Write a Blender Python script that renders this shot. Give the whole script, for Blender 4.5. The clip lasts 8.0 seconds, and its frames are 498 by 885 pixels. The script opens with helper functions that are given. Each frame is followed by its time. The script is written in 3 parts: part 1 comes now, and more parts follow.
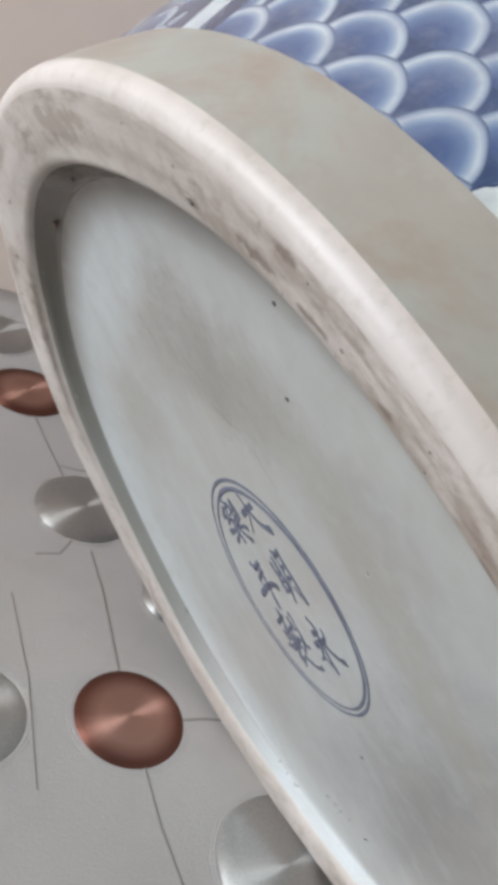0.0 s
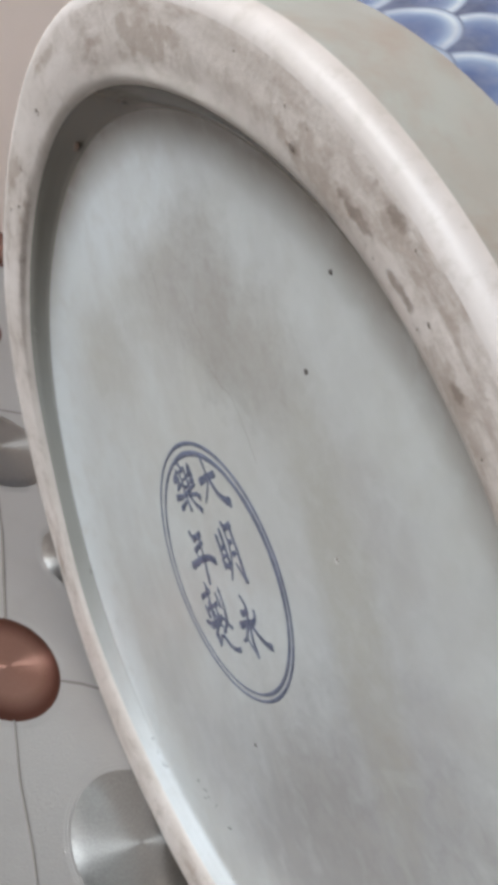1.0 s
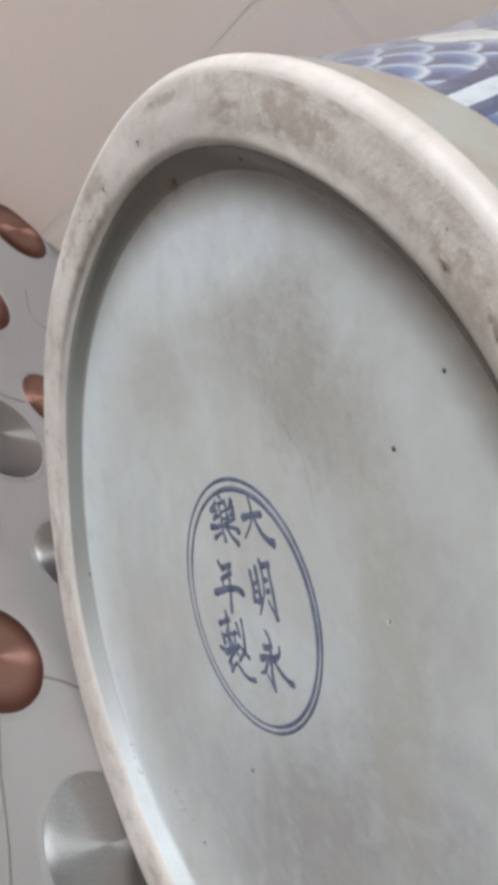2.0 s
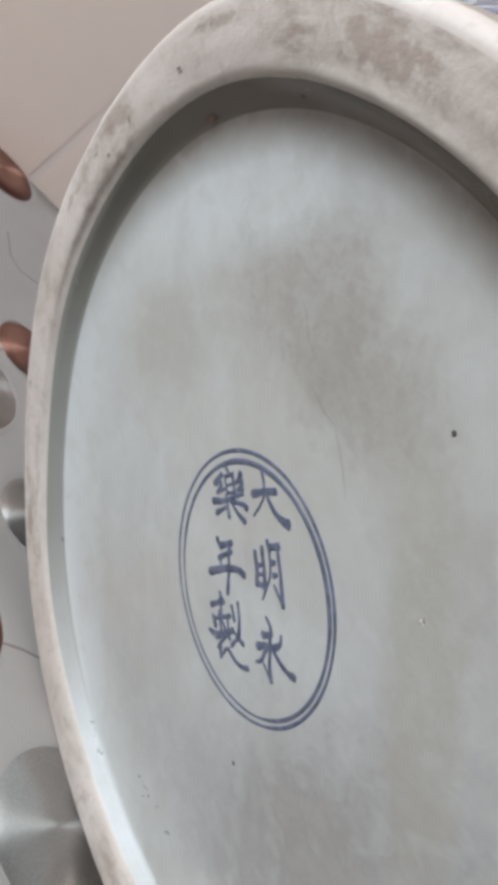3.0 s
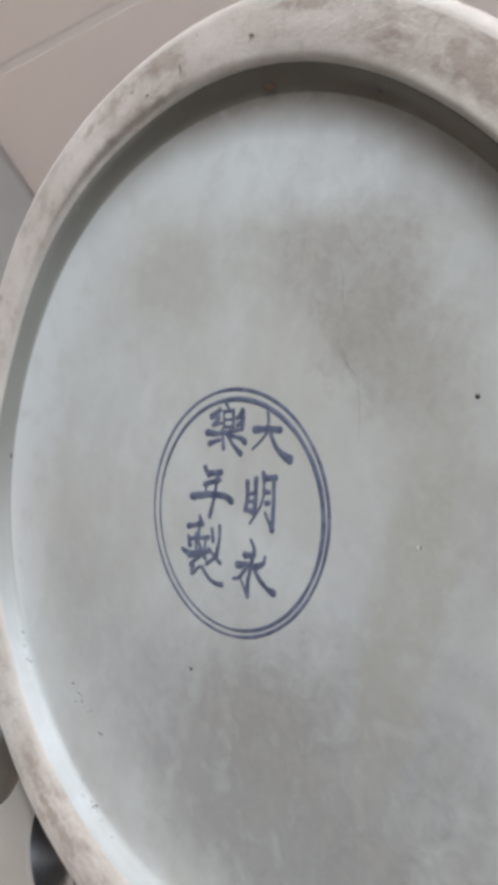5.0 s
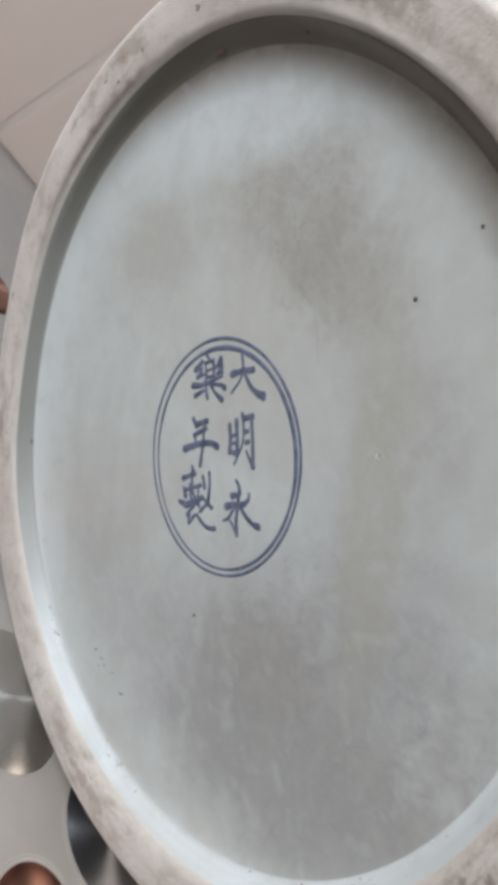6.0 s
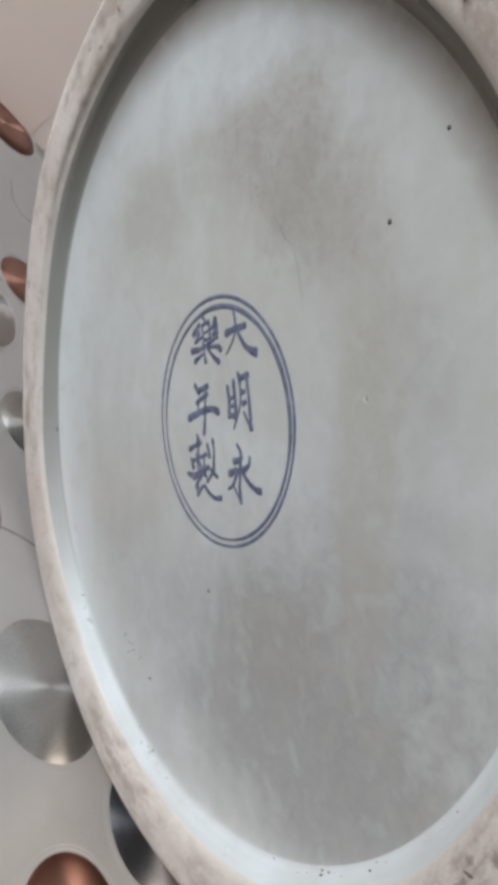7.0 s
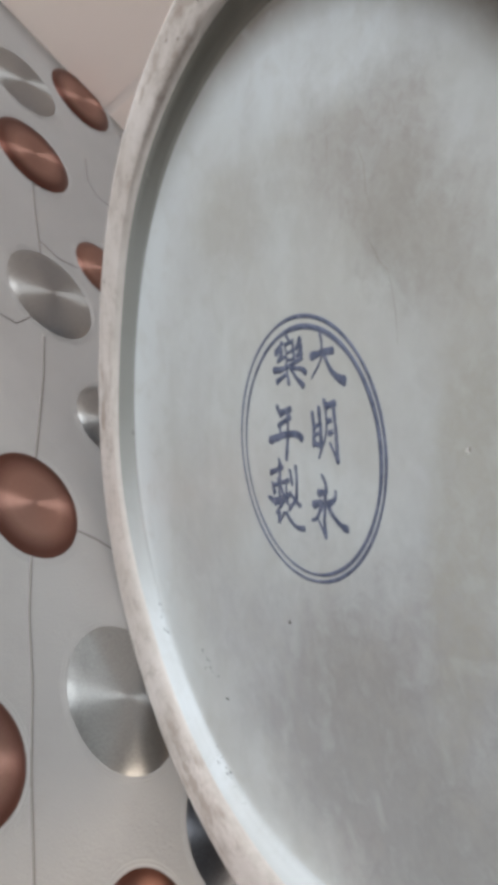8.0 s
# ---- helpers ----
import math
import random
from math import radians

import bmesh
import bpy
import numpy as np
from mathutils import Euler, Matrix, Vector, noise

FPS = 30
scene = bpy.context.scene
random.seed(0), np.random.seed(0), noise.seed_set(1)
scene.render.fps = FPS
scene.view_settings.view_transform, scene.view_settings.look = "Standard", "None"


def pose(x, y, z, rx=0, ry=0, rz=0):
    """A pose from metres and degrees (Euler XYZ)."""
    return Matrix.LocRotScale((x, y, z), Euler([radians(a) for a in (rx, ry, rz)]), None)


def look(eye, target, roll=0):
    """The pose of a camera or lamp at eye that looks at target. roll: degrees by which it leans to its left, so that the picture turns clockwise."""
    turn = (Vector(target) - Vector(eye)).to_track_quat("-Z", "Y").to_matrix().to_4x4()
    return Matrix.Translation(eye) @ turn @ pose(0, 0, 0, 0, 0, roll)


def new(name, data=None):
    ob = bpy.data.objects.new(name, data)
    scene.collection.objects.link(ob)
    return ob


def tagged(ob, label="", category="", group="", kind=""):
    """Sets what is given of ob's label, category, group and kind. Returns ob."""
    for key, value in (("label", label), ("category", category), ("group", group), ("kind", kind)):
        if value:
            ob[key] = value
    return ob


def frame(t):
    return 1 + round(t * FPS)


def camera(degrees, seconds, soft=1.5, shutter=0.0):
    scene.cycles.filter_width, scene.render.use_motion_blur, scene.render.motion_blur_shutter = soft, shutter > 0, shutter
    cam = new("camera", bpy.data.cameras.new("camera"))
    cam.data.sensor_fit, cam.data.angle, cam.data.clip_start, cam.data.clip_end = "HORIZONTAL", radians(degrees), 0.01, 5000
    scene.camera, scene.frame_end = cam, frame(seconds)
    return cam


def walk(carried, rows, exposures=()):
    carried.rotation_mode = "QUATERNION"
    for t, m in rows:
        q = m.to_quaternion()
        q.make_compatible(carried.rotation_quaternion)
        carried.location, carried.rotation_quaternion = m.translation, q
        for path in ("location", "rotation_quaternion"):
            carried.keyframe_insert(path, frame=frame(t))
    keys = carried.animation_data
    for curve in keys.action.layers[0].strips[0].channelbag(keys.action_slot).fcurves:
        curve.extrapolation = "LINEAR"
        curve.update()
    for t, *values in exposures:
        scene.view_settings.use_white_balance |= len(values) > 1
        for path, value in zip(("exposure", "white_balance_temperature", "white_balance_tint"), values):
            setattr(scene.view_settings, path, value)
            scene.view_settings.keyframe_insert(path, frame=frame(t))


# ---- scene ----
# ---------- camera ----------
cam = camera(34.29, 8.0, soft=6.0)
ROWS = [
    (0.0, pose(-0.0102, -0.1765, 0.2084, 56.78, -21.46, 26.98)),
    (0.5, pose(-0.0195, -0.1827, 0.2013, 57.10, -30.90, 27.75)),
    (1.0, pose(-0.0200, -0.1842, 0.1955, 56.52, -36.86, 27.66)),
    (1.2, pose(-0.0173, -0.1884, 0.1898, 56.89, -39.59, 27.59)),
    (2.3, pose(-0.0465, -0.1977, 0.1902, 54.96, -48.17, 30.00)),
    (2.5, pose(-0.0449, -0.1942, 0.1876, 55.28, -50.00, 29.95)),
    (3.0, pose(-0.0479, -0.1893, 0.1737, 53.42, -52.30, 29.71)),
    (3.5, pose(-0.0388, -0.2166, 0.1727, 56.22, -55.29, 27.45)),
    (4.0, pose(-0.0555, -0.2101, 0.1585, 59.27, -61.88, 21.87)),
    (4.5, pose(-0.0614, -0.2138, 0.1468, 58.77, -64.85, 19.89)),
    (4.7, pose(-0.0632, -0.2142, 0.1421, 60.56, -66.13, 18.01)),
    (5.8, pose(-0.0386, -0.2249, 0.1565, 59.96, -60.95, 22.57)),
    (6.0, pose(-0.0316, -0.2249, 0.1568, 59.14, -59.23, 23.89)),
    (6.5, pose(-0.0214, -0.2211, 0.1797, 54.65, -53.42, 27.40)),
    (7.0, pose(-0.0129, -0.2114, 0.1668, 54.14, -52.49, 30.20)),
    (7.5, pose(-0.0205, -0.2041, 0.1694, 50.51, -50.46, 32.72)),
    (8.0, pose(-0.0278, -0.1990, 0.1685, 45.63, -49.47, 36.94)),
]
walk(cam, ROWS, [(0.0, -0.05), (1.2, -0.04), (3.0, -0.02), (3.5, 0.02), (4.5, -0.11), (6.0, -0.12), (6.5, -0.2), (7.0, -0.1), (7.5, -0.08), (8.0, -0.1)])

# ---------- light ----------
world = bpy.data.worlds.new("world")
scene.world = world
world.use_nodes = True
wn = world.node_tree.nodes
sky = wn.new("ShaderNodeTexSky")
sky.sky_type = "NISHITA"
sky.sun_disc = False
sky.sun_elevation = radians(38)
sky.sun_rotation = radians(200)
world.node_tree.links.new(sky.outputs[0], wn["Background"].inputs[0])
wn["Background"].inputs[1].default_value = 0.1


def window_light(name, m, w, h, power, colour):
    lamp = bpy.data.lights.new(name, "AREA")
    lamp.shape, lamp.size, lamp.size_y = "RECTANGLE", w, h
    lamp.energy, lamp.color = power, colour
    ob = new(name, lamp)
    ob.matrix_world = m
    return ob


WALL_FOOT = (-0.163, 0.233)
WALL_YAW = 35.0
ROOM = pose(WALL_FOOT[0], WALL_FOOT[1], 0, 0, 0, WALL_YAW)   # x along the tiled wall, y into it
window_light("window_light", ROOM @ look((-1.46, -0.40, 0.74), (-0.04, -0.31, 0.1)), 0.66, 0.74, 37.5, (0.875, 0.938, 1.0))
# unseen warm fill lamp, added to brighten the mat and tiled wall
window_light("side_fill_light", ROOM @ look((1.66, -0.9, 1.3), (0.0, -0.2, 0.0)), 0.9, 0.9, 33, (1.0, 0.86, 0.72))


# ---------- material helpers ----------
def material(name, rough=0.5, metal=0.0):
    m = bpy.data.materials.new(name)
    m.use_nodes = True
    b = m.node_tree.nodes["Principled BSDF"]
    b.inputs["Roughness"].default_value = rough
    b.inputs["Metallic"].default_value = metal
    return m, m.node_tree, b


def node(t, kind, **kw):
    n = t.nodes.new(kind)
    for k, v in kw.items():
        if k in n.inputs:
            n.inputs[k].default_value = v
    return n


def noise_tex(t, scale, detail=4.0, rough=0.55, coord=None, distort=0.0):
    n = node(t, "ShaderNodeTexNoise", Scale=scale, Detail=detail, Roughness=rough, Distortion=distort)
    c = coord if coord is not None else t.nodes.new("ShaderNodeTexCoord").outputs["Object"]
    t.links.new(c, n.inputs["Vector"])
    return n.outputs["Fac"]


def ramp(t, fac, stops):
    r = t.nodes.new("ShaderNodeValToRGB")
    e = r.color_ramp.elements
    while len(e) < len(stops):
        e.new(0.5)
    for el, (pos, col) in zip(e, stops):
        el.position = pos
        el.color = (*col, 1) if len(col) == 3 else col
    t.links.new(fac, r.inputs[0])
    return r.outputs[0]


def mix(t, fac, a, b, mode="MIX"):
    n = t.nodes.new("ShaderNodeMix")
    n.data_type, n.blend_type = "RGBA", mode
    for sock, v in ((n.inputs[0], fac), (n.inputs[6], a), (n.inputs[7], b)):
        if isinstance(v, (int, float)):
            sock.default_value = v
        elif isinstance(v, tuple):
            sock.default_value = (*v, 1)
        else:
            t.links.new(v, sock)
    return n.outputs[2]


def bump(t, b, height, strength, dist):
    n = node(t, "ShaderNodeBump", Strength=strength, Distance=dist)
    t.links.new(height, n.inputs["Height"])
    t.links.new(n.outputs[0], b.inputs["Normal"])


G = lambda v: (v, v, v)

# glazed base of the vase
M_BASE, t, b = material("base_glaze", 0.22)
big = noise_tex(t, 14, 3, 0.5)
mid = noise_tex(t, 45, 5, 0.6)
fine = noise_tex(t, 420, 3, 0.6)
c0 = mix(t, ramp(t, big, [(0.38, G(0)), (0.66, G(1))]), (0.432, 0.448, 0.440), (0.405, 0.405, 0.378))
streak = t.nodes.new("ShaderNodeMapping")
streak.inputs["Scale"].default_value = (1.0, 0.35, 1.0)
streak.inputs["Rotation"].default_value = (0, 0, 0.25)
t.links.new(t.nodes.new("ShaderNodeTexCoord").outputs["Object"], streak.inputs["Vector"])
wipe = noise_tex(t, 75, 6, 0.60, streak.outputs[0], 0.2)
c1 = mix(t, ramp(t, mid, [(0.40, G(0)), (0.85, G(0.5))]), c0, (0.333, 0.318, 0.306))
c1 = mix(t, ramp(t, wipe, [(0.42, G(0)), (0.85, G(0.38))]), c1, (0.318, 0.303, 0.279))
c1 = mix(t, ramp(t, wipe, [(0.22, G(0.3)), (0.45, G(0))]), c1, (0.462, 0.480, 0.478))
c2 = mix(t, ramp(t, fine, [(0.5, G(0)), (0.8, G(0.12))]), c1, (0.281, 0.274, 0.268))


def blot(t, col, cx, cy, rx, ry, colour, amount, scale=60, edge=1.1):
    """A patch of uneven outline on the base, round (cx, cy)."""
    co = t.nodes.new("ShaderNodeTexCoord").outputs["Object"]
    mp = t.nodes.new("ShaderNodeMapping")
    mp.inputs["Location"].default_value = (-cx / rx, -cy / ry, 0)
    mp.inputs["Scale"].default_value = (1 / rx, 1 / ry, 0)
    t.links.new(co, mp.inputs["Vector"])
    ln = t.nodes.new("ShaderNodeVectorMath")
    ln.operation = "LENGTH"
    t.links.new(mp.outputs[0], ln.inputs[0])
    ad = t.nodes.new("ShaderNodeMath")
    ad.operation = "MULTIPLY_ADD"
    t.links.new(noise_tex(t, scale, 6, 0.65), ad.inputs[0])
    ad.inputs[1].default_value = -edge
    t.links.new(ln.outputs["Value"], ad.inputs[2])
    soft = ramp(t, ad.outputs[0], [(0.0, G(amount)), (0.75, G(0))])
    grain = ramp(t, noise_tex(t, scale * 2.2, 7, 0.7, None, 0.8), [(0.25, G(0.15)), (0.72, G(1.0))])
    return mix(t, mix(t, 1.0, soft, grain, "MULTIPLY"), col, colour)


def rim_shading_stain(t, col, r0, r1, colour, amount, dx, dy, a0, a1):
    """Brown grime, painted shade and painted highlight along the rim of the recess, on the side that (dx, dy) names."""
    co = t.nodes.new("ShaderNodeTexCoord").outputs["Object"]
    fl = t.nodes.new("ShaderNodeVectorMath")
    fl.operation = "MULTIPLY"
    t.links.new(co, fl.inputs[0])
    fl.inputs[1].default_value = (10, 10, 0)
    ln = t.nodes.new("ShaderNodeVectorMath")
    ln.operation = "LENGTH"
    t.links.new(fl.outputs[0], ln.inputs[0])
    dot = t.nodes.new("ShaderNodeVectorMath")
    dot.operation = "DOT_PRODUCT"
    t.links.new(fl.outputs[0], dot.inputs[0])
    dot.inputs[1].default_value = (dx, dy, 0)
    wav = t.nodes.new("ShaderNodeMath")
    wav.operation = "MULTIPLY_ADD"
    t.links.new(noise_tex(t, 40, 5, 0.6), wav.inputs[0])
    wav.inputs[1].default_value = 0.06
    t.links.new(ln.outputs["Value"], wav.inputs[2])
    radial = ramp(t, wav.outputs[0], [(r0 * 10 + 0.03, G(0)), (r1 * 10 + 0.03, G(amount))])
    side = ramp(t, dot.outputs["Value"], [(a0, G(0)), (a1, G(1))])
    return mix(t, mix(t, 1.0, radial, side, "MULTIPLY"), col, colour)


def arc_shade_stain(t, col, r_mid, half, colour, amount, dx, dy, a0, a1):
    """A curved band of grime and painted shade at one radius, on the side that (dx, dy) names."""
    co = t.nodes.new("ShaderNodeTexCoord").outputs["Object"]
    fl = t.nodes.new("ShaderNodeVectorMath")
    fl.operation = "MULTIPLY"
    t.links.new(co, fl.inputs[0])
    fl.inputs[1].default_value = (10, 10, 0)
    ln = t.nodes.new("ShaderNodeVectorMath")
    ln.operation = "LENGTH"
    t.links.new(fl.outputs[0], ln.inputs[0])
    dot = t.nodes.new("ShaderNodeVectorMath")
    dot.operation = "DOT_PRODUCT"
    t.links.new(fl.outputs[0], dot.inputs[0])
    dot.inputs[1].default_value = (dx, dy, 0)
    wav = t.nodes.new("ShaderNodeMath")
    wav.operation = "MULTIPLY_ADD"
    t.links.new(noise_tex(t, 55, 6, 0.65, None, 0.6), wav.inputs[0])
    wav.inputs[1].default_value = 0.26
    t.links.new(ln.outputs["Value"], wav.inputs[2])
    m, h = r_mid * 10 + 0.13, half * 10
    radial = ramp(t, wav.outputs[0], [(m - h, G(0)), (m - h * 0.35, G(amount)), (m + h * 0.2, G(amount)), (m + h * 0.6, G(0))])
    side = ramp(t, dot.outputs["Value"], [(a0, G(0)), (a1, G(1))])
    grain = ramp(t, noise_tex(t, 150, 7, 0.7, None, 0.8), [(0.28, G(0.25)), (0.70, G(1.0))])
    return mix(t, mix(t, 1.0, mix(t, 1.0, radial, side, "MULTIPLY"), grain, "MULTIPLY"), col, colour)


c2 = rim_shading_stain(t, c2, 0.069, 0.088, (0.485, 0.510, 0.514), 0.7, -0.92, -0.38, -0.15, 0.55)   # bright highlight of the margin painted into the glaze colour
# two broad grey arcs paint the lower side's shade over its stains
c2 = arc_shade_stain(t, c2, 0.058, 0.036, (0.268, 0.258, 0.260), 0.50, 0.72, 0.69, -0.05, 0.45)
c2 = arc_shade_stain(t, c2, 0.060, 0.034, (0.275, 0.264, 0.264), 0.55, -0.05, 1.0, 0.05, 0.45)
c2 = arc_shade_stain(t, c2, 0.060, 0.019, (0.300, 0.284, 0.254), 0.62, 0.26, -0.97, 0.10, 0.42)
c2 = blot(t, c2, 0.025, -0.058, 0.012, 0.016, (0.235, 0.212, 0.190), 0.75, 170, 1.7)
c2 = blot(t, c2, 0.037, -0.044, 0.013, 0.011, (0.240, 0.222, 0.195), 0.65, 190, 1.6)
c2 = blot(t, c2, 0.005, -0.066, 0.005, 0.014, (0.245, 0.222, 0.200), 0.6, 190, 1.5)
c2 = blot(t, c2, -0.036, -0.050, 0.012, 0.009, (0.320, 0.306, 0.268), 0.5, 140, 1.6)
# broad lower blots: grey stains deepened with painted shade
c2 = blot(t, c2, 0.045, 0.050, 0.048, 0.032, (0.250, 0.244, 0.238), 1.0, 80, 1.5)
c2 = blot(t, c2, 0.022, 0.044, 0.016, 0.012, (0.235, 0.222, 0.205), 0.7, 150, 1.6)
c2 = blot(t, c2, 0.056, 0.057, 0.015, 0.012, (0.225, 0.215, 0.205), 0.8, 110, 1.4)
c2 = blot(t, c2, 0.034, 0.068, 0.034, 0.014, (0.250, 0.246, 0.240), 0.9, 60, 1.4)
c2 = blot(t, c2, 0.050, 0.003, 0.007, 0.030, (0.300, 0.287, 0.240), 0.8, 150, 1.6)
# pale sheen of the top margin, painted into the colour
c2 = blot(t, c2, 0.008, -0.079, 0.040, 0.012, (0.485, 0.510, 0.516), 0.9, 50, 1.0)
# brown stain and the upper rim's shade, painted together
c2 = rim_shading_stain(t, c2, 0.0835, 0.0922, (0.150, 0.118, 0.090), 0.92, 0.40, -0.92, 0.15, 0.75)
smudge = noise_tex(t, 130, 4, 0.55, None, 0.5)
c2 = mix(t, ramp(t, smudge, [(0.50, G(0)), (0.72, G(0.34))]), c2, (0.335, 0.322, 0.292))
c2 = mix(t, ramp(t, smudge, [(0.28, G(0.25)), (0.46, G(0))]), c2, (0.470, 0.488, 0.478))
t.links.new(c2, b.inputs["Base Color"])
t.links.new(ramp(t, mid, [(0.2, G(0.26)), (0.8, G(0.37))]), b.inputs["Roughness"])

# thin stained glaze on the wall of the recess, with painted upper shade
M_RECESS, t, b = material("recess_glaze", 0.2)
big = noise_tex(t, 24, 4, 0.6, distort=0.8)
mid = noise_tex(t, 150, 5, 0.65)
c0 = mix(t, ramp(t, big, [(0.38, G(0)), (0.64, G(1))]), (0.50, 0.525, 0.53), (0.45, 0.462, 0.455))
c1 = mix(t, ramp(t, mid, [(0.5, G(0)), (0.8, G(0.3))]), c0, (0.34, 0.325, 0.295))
# brown stain above, deepened here and to the left as painted shade
c1 = rim_shading_stain(t, c1, 0.081, 0.0925, (0.100, 0.075, 0.052), 1.0, 0.40, -0.92, 0.05, 0.65)
c1 = rim_shading_stain(t, c1, 0.081, 0.0925, (0.16, 0.155, 0.132), 0.8, -0.85, -0.52, 0.25, 0.8)
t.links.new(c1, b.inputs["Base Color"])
t.links.new(ramp(t, mid, [(0.3, G(0.18)), (0.7, G(0.28))]), b.inputs["Roughness"])

# unglazed foot
M_FOOT, t, b = material("biscuit_foot", 0.62)
big = noise_tex(t, 30, 4, 0.6)
mid = noise_tex(t, 170, 7, 0.72, distort=0.15)
fine = noise_tex(t, 900, 3, 0.6)
c0 = mix(t, ramp(t, big, [(0.35, G(0)), (0.7, G(1))]), (0.53, 0.475, 0.44), (0.43, 0.378, 0.338))
c1 = mix(t, ramp(t, mid, [(0.50, G(0)), (0.68, G(0.65))]), c0, (0.31, 0.26, 0.22))
c2 = mix(t, ramp(t, fine, [(0.55, G(0)), (0.75, G(0.3))]), c1, (0.42, 0.37, 0.34))
t.links.new(c2, b.inputs["Base Color"])
pol = t.nodes.new("ShaderNodeSeparateXYZ")
t.links.new(t.nodes.new("ShaderNodeTexCoord").outputs["Object"], pol.inputs[0])


def op(kind, p, q=0.0):
    n = t.nodes.new("ShaderNodeMath")
    n.operation = kind
    for i, val in enumerate((p, q)):
        if isinstance(val, (int, float)):
            n.inputs[i].default_value = val
        else:
            t.links.new(val, n.inputs[i])
    return n.outputs[0]


cmb = t.nodes.new("ShaderNodeCombineXYZ")
t.links.new(op("MULTIPLY", op("ARCTAN2", op("MULTIPLY", pol.outputs[1], -1.0), op("MULTIPLY", pol.outputs[0], -1.0)), 0.035), cmb.inputs[0])
t.links.new(op("SQRT", op("ADD", op("MULTIPLY", pol.outputs[0], pol.outputs[0]), op("MULTIPLY", pol.outputs[1], pol.outputs[1]))), cmb.inputs[1])
smear = noise_tex(t, 240, 7, 0.72, cmb.outputs[0], 0.1)
where = noise_tex(t, 26, 2, 0.5)
sm = mix(t, 1.0, ramp(t, smear, [(0.45, G(0)), (0.64, G(0.85))]), ramp(t, where, [(0.40, G(0.12)), (0.60, G(1.0))]), "MULTIPLY")
c3 = mix(t, sm, c2, (0.265, 0.21, 0.172))
patch = noise_tex(t, 150, 4, 0.6, cmb.outputs[0])
c3 = mix(t, mix(t, 1.0, ramp(t, patch, [(0.57, G(0)), (0.68, G(0.75))]), ramp(t, where, [(0.46, G(0)), (0.55, G(1))]), "MULTIPLY"), c3, (0.225, 0.17, 0.135))


def spots(t, col, marks, colour, amount, wander):
    """Dark smears on the foot: (radius, degrees, half width, half length along the ring), with uneven outlines."""
    rad = op("SQRT", op("ADD", op("MULTIPLY", pol.outputs[0], pol.outputs[0]), op("MULTIPLY", pol.outputs[1], pol.outputs[1])))
    ang = op("MULTIPLY", op("ARCTAN2", pol.outputs[1], pol.outputs[0]), 180 / math.pi)
    near = None
    for r, deg, hw, hl in marks:
        e = op("ADD", op("POWER", op("MULTIPLY", op("SUBTRACT", rad, r), 1 / hw), 2.0), op("POWER", op("MULTIPLY", op("SUBTRACT", ang, deg), radians(1) * r / hl), 2.0))
        near = e if near is None else op("MINIMUM", near, e)
    near = op("ADD", near, op("MULTIPLY", op("SUBTRACT", wander, 0.5), 6.5))
    return mix(t, ramp(t, near, [(0.15, G(amount)), (1.0, G(0))]), col, colour)


ray = t.nodes.new("ShaderNodeCombineXYZ")
t.links.new(op("MULTIPLY", op("ARCTAN2", op("MULTIPLY", pol.outputs[1], -1.0), op("MULTIPLY", pol.outputs[0], -1.0)), 0.10), ray.inputs[0])
t.links.new(op("MULTIPLY", op("SQRT", op("ADD", op("MULTIPLY", pol.outputs[0], pol.outputs[0]), op("MULTIPLY", pol.outputs[1], pol.outputs[1]))), 0.22), ray.inputs[1])
scratch = noise_tex(t, 700, 5, 0.7, ray.outputs[0])
c3 = mix(t, mix(t, 1.0, ramp(t, scratch, [(0.56, G(0)), (0.70, G(0.7))]), ramp(t, noise_tex(t, 60, 3, 0.6), [(0.44, G(0)), (0.62, G(1))]), "MULTIPLY"), c3, (0.27, 0.22, 0.185))
wander = noise_tex(t, 260, 5, 0.65)
inner = op("ADD", op("MULTIPLY", op("SQRT", op("ADD", op("MULTIPLY", pol.outputs[0], pol.outputs[0]), op("MULTIPLY", pol.outputs[1], pol.outputs[1]))), 100.0), op("MULTIPLY", op("SUBTRACT", wander, 0.5), 0.35))
c3 = mix(t, ramp(t, op("SUBTRACT", inner, 9.0), [(0.66, G(0.55)), (0.86, G(0))]), c3, (0.46, 0.425, 0.385))   # thin glaze on the inner lip
c3 = spots(t, c3, ((0.1010, -38, 0.003, 0.010), (0.1050, -28, 0.0016, 0.008), (0.1000, -20, 0.0022, 0.006), (0.0995, -8, 0.0018, 0.010), (0.1000, 8, 0.0018, 0.007), (0.1035, 22, 0.003, 0.006), (0.1040, 40, 0.003, 0.010),
                   (0.1040, -110, 0.0018, 0.006), (0.1050, -125, 0.0016, 0.009), (0.1030, 110, 0.002, 0.012), (0.1060, -88, 0.0012, 0.008), (0.1020, -62, 0.003, 0.012)), (0.30, 0.245, 0.205), 0.75, wander)
